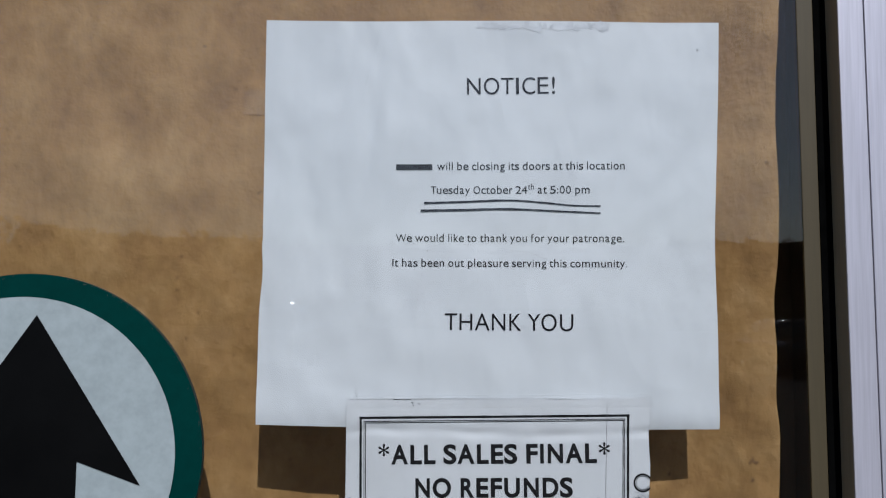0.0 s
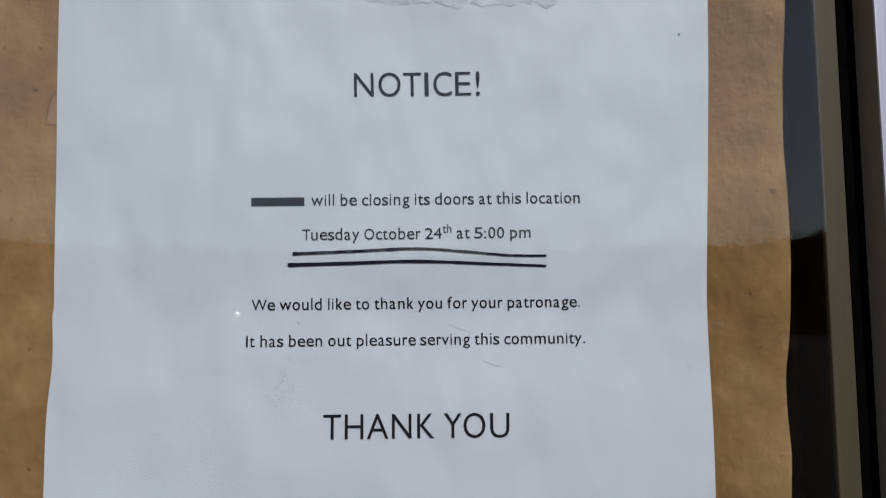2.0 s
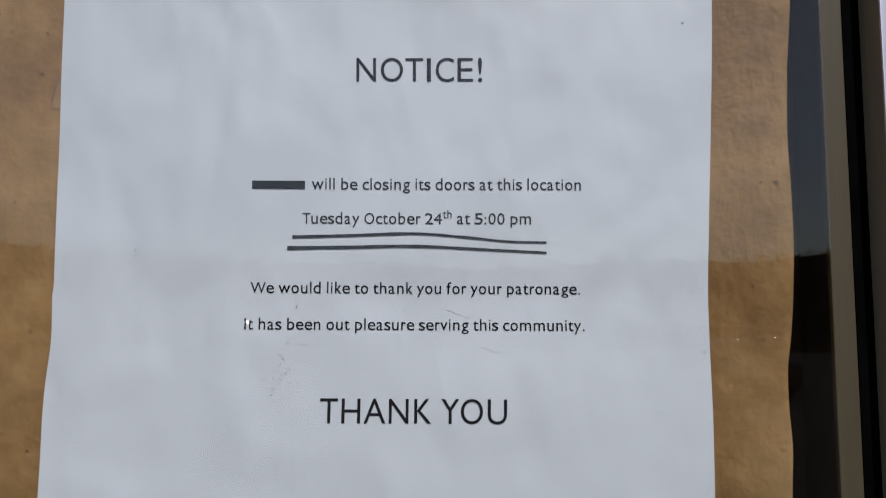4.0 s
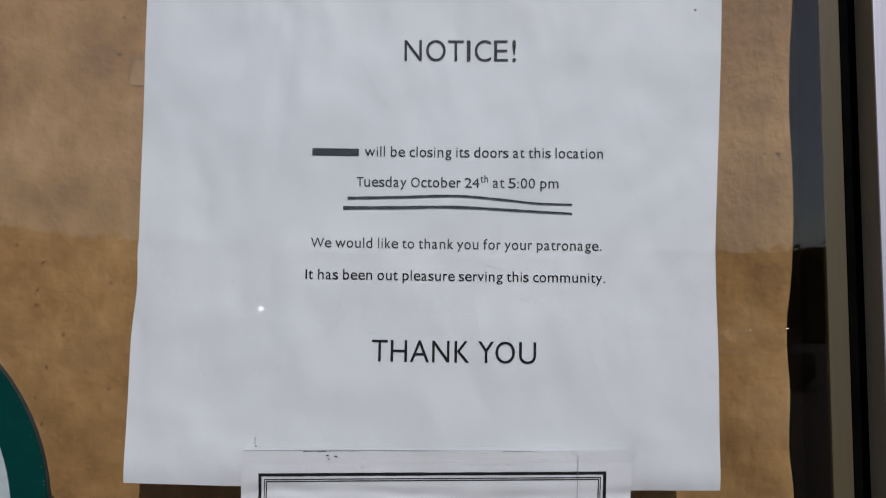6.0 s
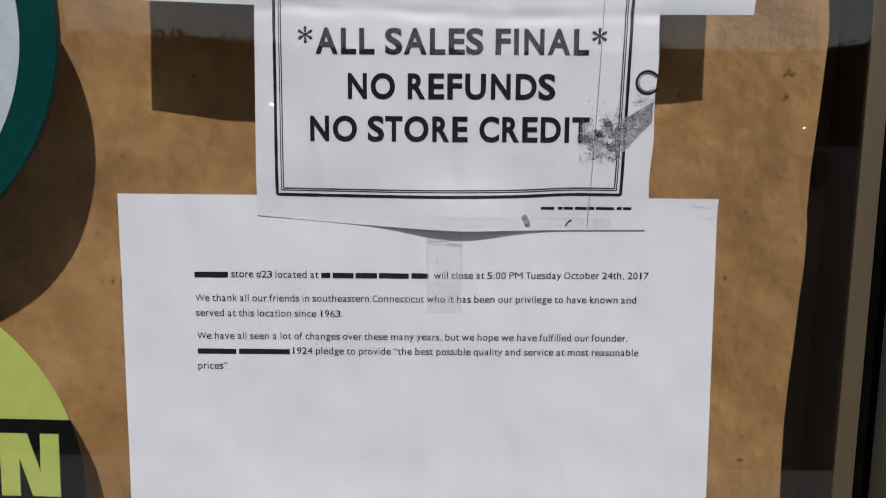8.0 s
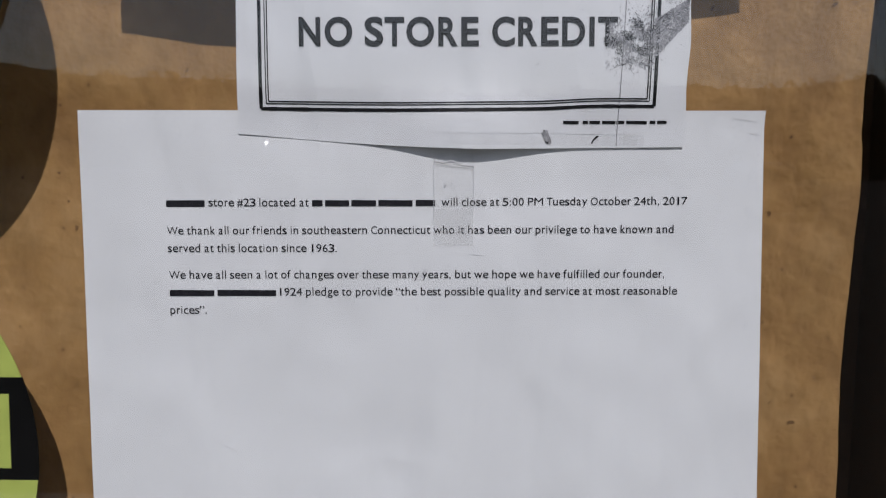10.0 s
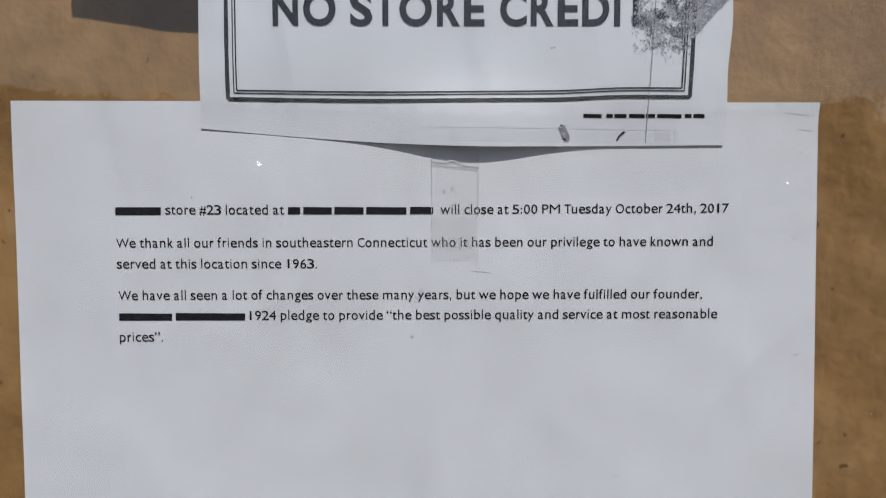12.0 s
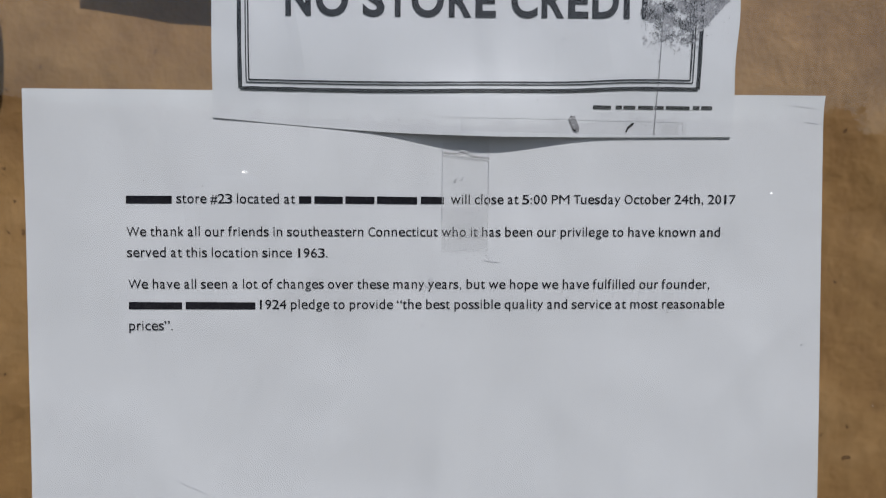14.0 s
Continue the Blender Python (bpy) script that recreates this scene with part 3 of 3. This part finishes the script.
flecks("pale_smear", haze, sign_y, PALE_TONER, sign, 0.00022, 17, "pale toner smear")
specks = []
for _ in range(130):
    side = rng.choice("ttllrbb")
    x, z = rng.uniform(-0.005, 0.133), rng.uniform(1.3225, 1.4075)
    if side == "t":
        z = 1.4075 - abs(rng.gauss(0, 0.0022)) + 0.0022 * x / 0.14
    elif side == "l":
        x = -0.0048 + abs(rng.gauss(0, 0.0022))
    elif side == "r":
        x = 0.1328 - abs(rng.gauss(0, 0.0025))
    else:
        z = 1.3215 + abs(rng.gauss(0, 0.004))
    specks.append((x, z, 0.00007 + 0.00012 * rng.random()))
specks += [(0.1085, 1.3665, 0.0004), (0.1110, 1.3645, 0.0004), (0.0245, 1.4066, 0.0006), (0.0250, 1.4052, 0.0004), (0.121, 1.4083, 0.0004)]
specks += [(rng.uniform(0.005, 0.12), rng.uniform(1.335, 1.398), 0.00018) for _ in range(30)]
flecks("toner_speck", specks, sign_y, TONER, sign, 0.0002, 15)
worn = []
for x0, x1, drop, size, n in ((0.0158, 0.0238, 0.0, 0.00026, 60), (0.0238, 0.036, 0.0, 0.00016, 30), (0.047, 0.060, 0.0, 0.00014, 24), (0.0868, 0.0985, 0.0, 0.00024, 60), (0.0985, 0.114, 0.0, 0.00018, 40),
                              (0.0755, 0.096, 0.0046, 0.00012, 60), (0.0270, 0.0280, 0.0018, 0.0003, 10), (0.030, 0.040, 0.0055, 0.00016, 14)):
    for _ in range(n):
        x = rng.uniform(x0, x1)
        if noise.noise((x * 700, drop * 900, 2.0)) > -0.15:
            worn.append((x, 1.4077 + 0.0022 * (x + 0.006) / 0.141 - drop - abs(rng.gauss(0, 0.00012 + 0.04 * drop)), size * (0.4 + 0.7 * rng.random())))
ribbon("edge_line", [(-0.0060, 1.40785), (0.04, 1.40865), (0.09, 1.4093)], 0.00014, sign_y, GREY_TONER, sign, 0.0002)
flecks("edge_dirt", worn, sign_y, TONER, sign, 0.0002, 16, "dark worn top edge")
ribbon("staple_mark", smooth_path([(0.0899, 1.3236), (0.0905, 1.3222), (0.0912, 1.3206), (0.0910, 1.3198)]), 0.0022, sign_y, GREY_TONER, sign, 0.0003)
ribbon("staple_mark", smooth_path([(0.1068, 1.3222), (0.1056, 1.3211), (0.1050, 1.3199)]), 0.0008, sign_y, TONER, sign, 0.0003, 0.5)
patch("tape_piece", ((-0.0040, 1.4035), (0.1362, 1.4058), (0.1362, 1.4120), (-0.0040, 1.4096)), sign_y, THIN_TAPE, sign, 0.0007, "clear sticky tape")
ribbon("tape_edge", [(0.1362, 1.3960), (0.1363, 1.4119), (0.1290, 1.4119)], 0.00012, sign_y, SCUFF, sign, 0.0008)
patch("tape_piece", ((0.060, 1.3189), (0.1195, 1.3193), (0.1195, 1.3228), (0.060, 1.3224)), sign_y, TAPE, sign, 0.0003, "clear sticky tape")
ribbon("tape_edge", [(0.0560, 1.32275), (0.0900, 1.3232), (0.1208, 1.3233)], 0.00012, sign_y, SCUFF, sign, 0.0005)
ribbon("tape_edge", [(0.1207, 1.3232), (0.1208, 1.3200)], 0.00012, sign_y, SCUFF, sign, 0.0005)
flecks("staple_hole", [(0.0898, 1.3237, 0.0004), (0.0902, 1.3232, 0.0003), (0.0909, 1.3200, 0.0004), (0.0905, 1.3202, 0.0003), (0.1068, 1.3222, 0.0004)], sign_y, TONER, sign, 0.0004, 18, "black punched marks")
patch("tape_piece", ((0.1150, 1.3196), (0.1215, 1.3197), (0.1215, 1.3229), (0.1150, 1.3228)), sign_y, TAPE, sign, 0.0004, "clear sticky tape")

# print on the letter
INKED = (letter_y, INK, letter)
patch("print_bar", ((-0.0287, 1.2980), (-0.0166, 1.2982), (-0.0166, 1.3003), (-0.0287, 1.3001)), letter_y, INK, letter)
text_line("store #23 located at", (-0.0154, 1.2984), (0.0163, 1.2989), None, *INKED)
for x0, x1 in ((0.0173, 0.0206), (0.0214, 0.0290), (0.0297, 0.0375), (0.0382, 0.0490), (0.0500, 0.0562)):
    z0 = 1.2989 + 0.0175 * (x0 - 0.0173)
    patch("print_bar", ((x0, z0), (x1, z0 + 0.0001), (x1, z0 + 0.0020), (x0, z0 + 0.0020)), letter_y, INK, letter, 0.0002, "", 2)
text_line("will close at 5:00 PM Tuesday October 24th, 2017", (0.0581, 1.2996), (0.1364, 1.3012), None, *INKED)
text_line("We thank all our friends in southeastern Connecticut who it has been our privilege to have known and", (-0.0285, 1.2893), (0.1323, 1.2921), None, *INKED)
text_line("served at this location since 1963.", (-0.0284, 1.2837), (0.0251, 1.2845), None, *INKED)
text_line("We have all seen a lot of changes over these many years, but we hope we have fulfilled our founder,", (-0.0280, 1.2752), (0.1299, 1.2777), None, *INKED)
for x0, x1 in ((-0.0279, -0.0138), (-0.0128, 0.0058)):
    z0 = 1.2696 + 0.0165 * (x0 + 0.0279)
    patch("print_bar", ((x0, z0), (x1, z0 + 0.0002), (x1, z0 + 0.0021), (x0, z0 + 0.0020)), letter_y, INK, letter, 0.0002, "", 2)
text_line("1924 pledge to provide \u201cthe best possible quality and service at most reasonable", (0.0070, 1.2702), (0.1343, 1.2723), None, *INKED)
text_line("prices\u201d.", (-0.0278, 1.2639), (-0.0162, 1.2641), None, *INKED)
patch("tape_piece", ((0.0558, 1.2868), (0.0684, 1.2872), (0.0681, 1.3165), (0.0556, 1.3160)), letter_y, TAPE, letter, 0.0004, "clear sticky tape")
ribbon("tape_edge", [(0.0556, 1.3150), (0.0558, 1.2960)], 0.00014, letter_y, SCUFF, letter, 0.0005)
ribbon("tape_edge", [(0.0681, 1.3150), (0.0683, 1.2990)], 0.00014, letter_y, SCUFF, letter, 0.0005)
ribbon("tape_edge", smooth_path([(0.0556, 1.3139), (0.0590, 1.3136), (0.0612, 1.3140), (0.0640, 1.3130), (0.0682, 1.3126)]), 0.0004, letter_y, SCUFF, letter, 0.0006)
rng = random.Random(21)
patch("tape_piece", ((0.0557, 1.2868), (0.0684, 1.2872), (0.0683, 1.2995), (0.0556, 1.2985)), lambda x, z: letter_y(x, z) - 0.00035 * noise.noise((x * 900, z * 700, 1.2)) - 0.0002 * noise.noise((x * 2200, z * 1900, 4.0)), CRUMPLED_TAPE, letter, 0.0009, "wrinkled clear tape", 40)
patch("tape_piece", ((0.0556, 1.3128), (0.0682, 1.3116), (0.0682, 1.3124), (0.0556, 1.3137)), letter_y, PALE_TAPE, letter, 0.0007, "torn white tape end", 4)
flecks("tape_dirt", [(0.0592, 1.3062, 0.0004), (0.0612, 1.3068, 0.0003), (0.0622, 1.3058, 0.0002), (0.0655, 1.2925, 0.0004), (0.0650, 1.2921, 0.0003)], letter_y, PALE_TONER, letter, 0.0008, 26, "grey spots under the tape")
flecks("ink_speck", [(rng.uniform(-0.05, 0.157), rng.uniform(1.10, 1.32), 0.00015 + 0.00013 * rng.random()) for _ in range(28)], letter_y, TONER, letter, 0.0002, 22)
flecks("scuff_mark", [(0.062 + rng.gauss(0, 0.003), 1.292 + rng.gauss(0, 0.004), 0.0003) for _ in range(50)]
       + [(0.0515 + rng.gauss(0, 0.001), 1.277 + rng.gauss(0, 0.001), 0.0005) for _ in range(10)], letter_y, SCUFF, letter, 0.0002, 23, "faint scuffs")
for a, b in (((-0.014, 1.222), (-0.007, 1.219)), ((0.028, 1.257), (0.0295, 1.2555)), ((0.067, 1.2845), (0.072, 1.284)), ((0.150, 1.3285), (0.157, 1.3277)), ((0.1545, 1.3240), (0.1585, 1.3236))):
    ribbon("scratch", [a, b], 0.00016, letter_y, SCUFF, letter)


flecks("dust_mark", [(rng.uniform(-0.045, 0.15), rng.uniform(1.17, 1.262), 0.00012 + 0.0003 * rng.random() ** 2) for _ in range(130)], letter_y, SCUFF, letter, 0.0002, 25, "faint grey dust")
flecks("grey_spot", [(0.0530, 1.2790, 0.0008), (0.0533, 1.2786, 0.0007), (0.0510, 1.2665, 0.0006)], letter_y, SCUFF, letter, 0.00025, 24, "grey glue spot")


# ---- round door stickers ----
def disc(name, cx, cz, r, y0, y1, mat, n=96):
    verts = [(cx + r * math.cos(6.28319 * k / n), y, cz + r * math.sin(6.28319 * k / n)) for y in (y0, y1) for k in range(n)]
    faces = [tuple(range(n)), tuple(range(2 * n - 1, n - 1, -1))] + [(k, n + k, n + (k + 1) % n, (k + 1) % n) for k in range(n)]
    return mesh_object(name, verts, faces, mat)


def polygon(name, pts, y0, y1, mat):
    n = len(pts)
    verts = [(x, y, z) for y in (y0, y1) for x, z in pts]
    faces = [tuple(range(n)), tuple(range(2 * n - 1, n - 1, -1))] + [(k, n + k, n + (k + 1) % n, (k + 1) % n) for k in range(n)]
    return mesh_object(name, verts, faces, mat)


arrow_sticker = tagged(new("arrow_sticker"), "round green and white sticker with a black arrow", "sticker", "round stickers on the glass")
arrow_sticker.location = (-0.153, -0.0033, 1.382)
bpy.context.view_layer.update()
child(disc("green_ring", -0.1525, 1.3826, 0.0821, -0.0066, -0.0061, GREEN), arrow_sticker, "dark green rim")
child(disc("backing_board", -0.1525, 1.3826, 0.0821, -0.0060, -0.0033, BOARD), arrow_sticker, "dirty thick board")
child(disc("white_field", -0.1551, 1.3815, 0.0724, -0.0070, -0.0066, WHITE_VINYL), arrow_sticker, "white field")
child(polygon("arrow", [(-0.1489, 1.4455), (-0.0982, 1.369), (-0.1275, 1.3793), (-0.1273, 1.3181), (-0.1736, 1.3181), (-0.1736, 1.3793), (-0.2015, 1.369)], -0.0074, -0.0070, BLACK_VINYL), arrow_sticker, "black arrow")
rng = random.Random(31)
rim = [(-0.1525 + r * math.cos(a), 1.3826 + r * math.sin(a), 0.0003 * (0.4 + rng.random())) for a, r in [(rng.uniform(-0.9, 1.8), 0.0818 - abs(rng.gauss(0, 0.0006))) for _ in range(90)]]
flecks("rim_dirt", rim, lambda x, z: -0.0066, DARK_EDGE, arrow_sticker, 0.0002, 32, "dirty worn rim")

yellow_sticker = tagged(new("yellow_sticker"), "round yellow-green sticker with a black lettered band", "sticker", "round stickers on the glass")
yellow_sticker.location = (-0.150, 0.002, 1.217)
bpy.context.view_layer.update()
child(disc("yellow_field", -0.1547, 1.2145, 0.0816, 0.0080, 0.0083, YELLOW), yellow_sticker, "yellow-green field")
top, low, R = 1.2416, 1.2072, 0.0818
arc = [(-0.1547 + math.sqrt(R * R - (z - 1.2145) ** 2), z) for z in [low + (top - low) * k / 8 for k in range(9)]]
arc += [(-0.3094 - x, z) for x, z in reversed(arc)]
child(polygon("black_band", arc, 0.0078, 0.0083, BLACK_VINYL), yellow_sticker, "black band")
child(polygon("letter", [(-0.1041, 1.2114), (-0.1041, 1.2361), (-0.0937, 1.2361), (-0.0891, 1.2210), (-0.0888, 1.2361), (-0.0818, 1.2361), (-0.0818, 1.2112), (-0.0923, 1.2114), (-0.0969, 1.2266), (-0.0970, 1.2114)], 0.0074, 0.0078, YELLOW), yellow_sticker, "yellow-green block letter")
text_line("C", (-0.1076, 1.1754), (-0.0882, 1.1754), 0.0204, lambda x, z: 0.0080, BLACK_VINYL, yellow_sticker, POSTER, 0.0003, "letter")
child(polygon("letter", [(-0.1175, 1.1754), (-0.1175, 1.1950), (-0.1104, 1.1950), (-0.1104, 1.1754)], 0.0076, 0.0080, BLACK_VINYL), yellow_sticker)


# ---- far side of the car park, seen in the glass ----
def far_woods():
    rng = random.Random(40)
    verts, faces = [], []

    def quad(c, s):
        n = Vector((rng.gauss(0, 1), rng.gauss(0, 1), rng.gauss(0, 1))).normalized()
        u = n.orthogonal().normalized() * s
        w = n.cross(u).normalized() * s * rng.uniform(0.5, 1.0)
        k = len(verts)
        verts.extend([tuple(c + u), tuple(c + w), tuple(c - u), tuple(c - w)])
        faces.append((k, k + 1, k + 2, k + 3))

    for i in range(120):
        x = -170 + i * 2.9 + rng.uniform(-1, 1)
        top = 12.6 + 1.6 * noise.noise((x * 0.045, 2.0, 0.0)) + rng.uniform(-0.5, 0.5) + 0.0008 * x * x * (abs(x) < 70)
        y = -130 + rng.uniform(-3, 3)
        for _ in range(220):
            r = rng.uniform(0, 1) ** 0.5
            a, h = rng.uniform(0, 6.28), rng.uniform(0, 1)
            w = 3.2 * math.sqrt(max(0.05, 1 - (2 * h - 1) ** 2))
            quad(Vector((x + w * r * math.cos(a), y + w * r * math.sin(a), 1.0 + h * (top - 1.0))), rng.uniform(0.2, 0.5))
    k = len(verts)
    xs = [-200 + 2 * i for i in range(201)]
    for x in xs:
        h = 12.6 + 1.6 * noise.noise((x * 0.045, 2.0, 0.0)) + 0.0008 * x * x * (abs(x) < 70) - 0.5 + 0.5 * noise.noise((x * 0.4, 5.0, 0.0))
        verts.extend([(x, -131, -0.3), (x, -131, h)])
    faces.extend([(k + 2 * i, k + 2 * i + 2, k + 2 * i + 3, k + 2 * i + 1) for i in range(200)])
    return mesh_object("far_woods", verts, faces, FOLIAGE)


tagged(far_woods(), "line of dull autumn trees beyond the car park", "trees", kind="stuff")


def rounded(name, lo, hi, r, mat, squeeze=0.0, segments=6):
    """A box with rounded edges, narrower at the top by the given share."""
    bm = bmesh.new()
    bmesh.ops.create_cube(bm, size=1.0)
    for v in bm.verts:
        k = 1 - squeeze * (v.co.z > 0)
        v.co = Vector(((lo[0] + hi[0]) / 2 + v.co.x * (hi[0] - lo[0]) * k, (lo[1] + hi[1]) / 2 + v.co.y * (hi[1] - lo[1]) * k, lo[2] + (v.co.z + 0.5) * (hi[2] - lo[2])))
    bmesh.ops.bevel(bm, geom=bm.edges[:], offset=r, segments=segments, affect="EDGES", profile=0.5)
    me = bpy.data.meshes.new(name)
    bm.to_mesh(me)
    bm.free()
    me.materials.append(mat)
    me.polygons.foreach_set("use_smooth", [True] * len(me.polygons))
    return new(name, me)


def wheel_disc(name, x0, x1, y, z, r, mat, n=28):
    verts = [(x, y + r * math.cos(6.28319 * k / n), z + r * math.sin(6.28319 * k / n)) for x in (x0, x1) for k in range(n)]
    faces = [tuple(range(n)), tuple(range(2 * n - 1, n - 1, -1))] + [(k, n + k, n + (k + 1) % n, (k + 1) % n) for k in range(n)]
    return mesh_object(name, verts, faces, mat)


CAR_PAINT = mottled("metallic_paint", (0.04, 0.042, 0.046), (0.055, 0.057, 0.062), 1.0, 0.13, 0.4, 30, 0.0)
CAR_GLASS = mottled("tinted_glass", (0.01, 0.012, 0.014), (0.015, 0.017, 0.02), 2.0, 0.15)
GLINT_PLATE = mottled("glint_plate", (0.02, 0.022, 0.025), (0.03, 0.032, 0.035), 2.0, 0.14, relief=0.0)


def parked_car(corner_x, corner_y, corner_z, wide, label):
    """A car parked nose to the shop; its near roof corner lies at the given place."""
    low = -0.15
    x1, y1 = corner_x + 0.35, corner_y + 1.25
    x0, y0 = x1 - 1.85, y1 - 4.5
    waist = low + 0.62 * (corner_z + 0.12 - low)
    car = tagged(new("parked_car"), label, "car", "cars on the car park")
    car.location = ((x0 + x1) / 2, (y0 + y1) / 2, low)
    bpy.context.view_layer.update()
    child(rounded("body", (x0, y0, low + 0.22), (x1, y1, waist), 0.18, CAR_PAINT), car, "dark metallic grey body")
    cab = child(rounded("cabin", (x0 + 0.1, y0 + 0.5, waist - 0.5), (x1 - 0.1, y1 - 1.0, corner_z + 0.10), 0.42, CAR_PAINT, 0.12, 10), car)
    child(rounded("windscreen", (x0 + 0.22, y1 - 1.25, waist), (x1 - 0.22, y1 - 0.98, corner_z - 0.12), 0.05, CAR_GLASS, 0.08), cab, "dark tinted windscreen")
    # added reflector plate, aimed to send a sun glint to the camera through the pane
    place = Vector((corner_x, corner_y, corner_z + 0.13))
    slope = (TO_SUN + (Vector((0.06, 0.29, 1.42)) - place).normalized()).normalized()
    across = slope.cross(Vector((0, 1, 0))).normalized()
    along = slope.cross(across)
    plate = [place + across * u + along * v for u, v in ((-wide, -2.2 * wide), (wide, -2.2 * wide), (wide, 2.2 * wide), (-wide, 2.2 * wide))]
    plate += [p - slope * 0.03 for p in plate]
    child(mesh_object("glint_plate", [tuple(p) for p in plate], [(0, 1, 2, 3), (7, 6, 5, 4), (0, 4, 5, 1), (1, 5, 6, 2), (2, 6, 7, 3), (3, 7, 4, 0)], GLINT_PLATE), cab, "added plate tilted to mirror the sun towards the camera")
    for wy in (y0 + 0.8, y1 - 0.85):
        for wx in (x0 + 0.02, x1 - 0.24):
            tyre = child(wheel_disc("wheel", wx, wx + 0.22, wy, low + 0.33, 0.33, RUBBER), car)
            child(wheel_disc("rim", wx - 0.01, wx + 0.23, wy, low + 0.33, 0.2, SILVER), tyre)


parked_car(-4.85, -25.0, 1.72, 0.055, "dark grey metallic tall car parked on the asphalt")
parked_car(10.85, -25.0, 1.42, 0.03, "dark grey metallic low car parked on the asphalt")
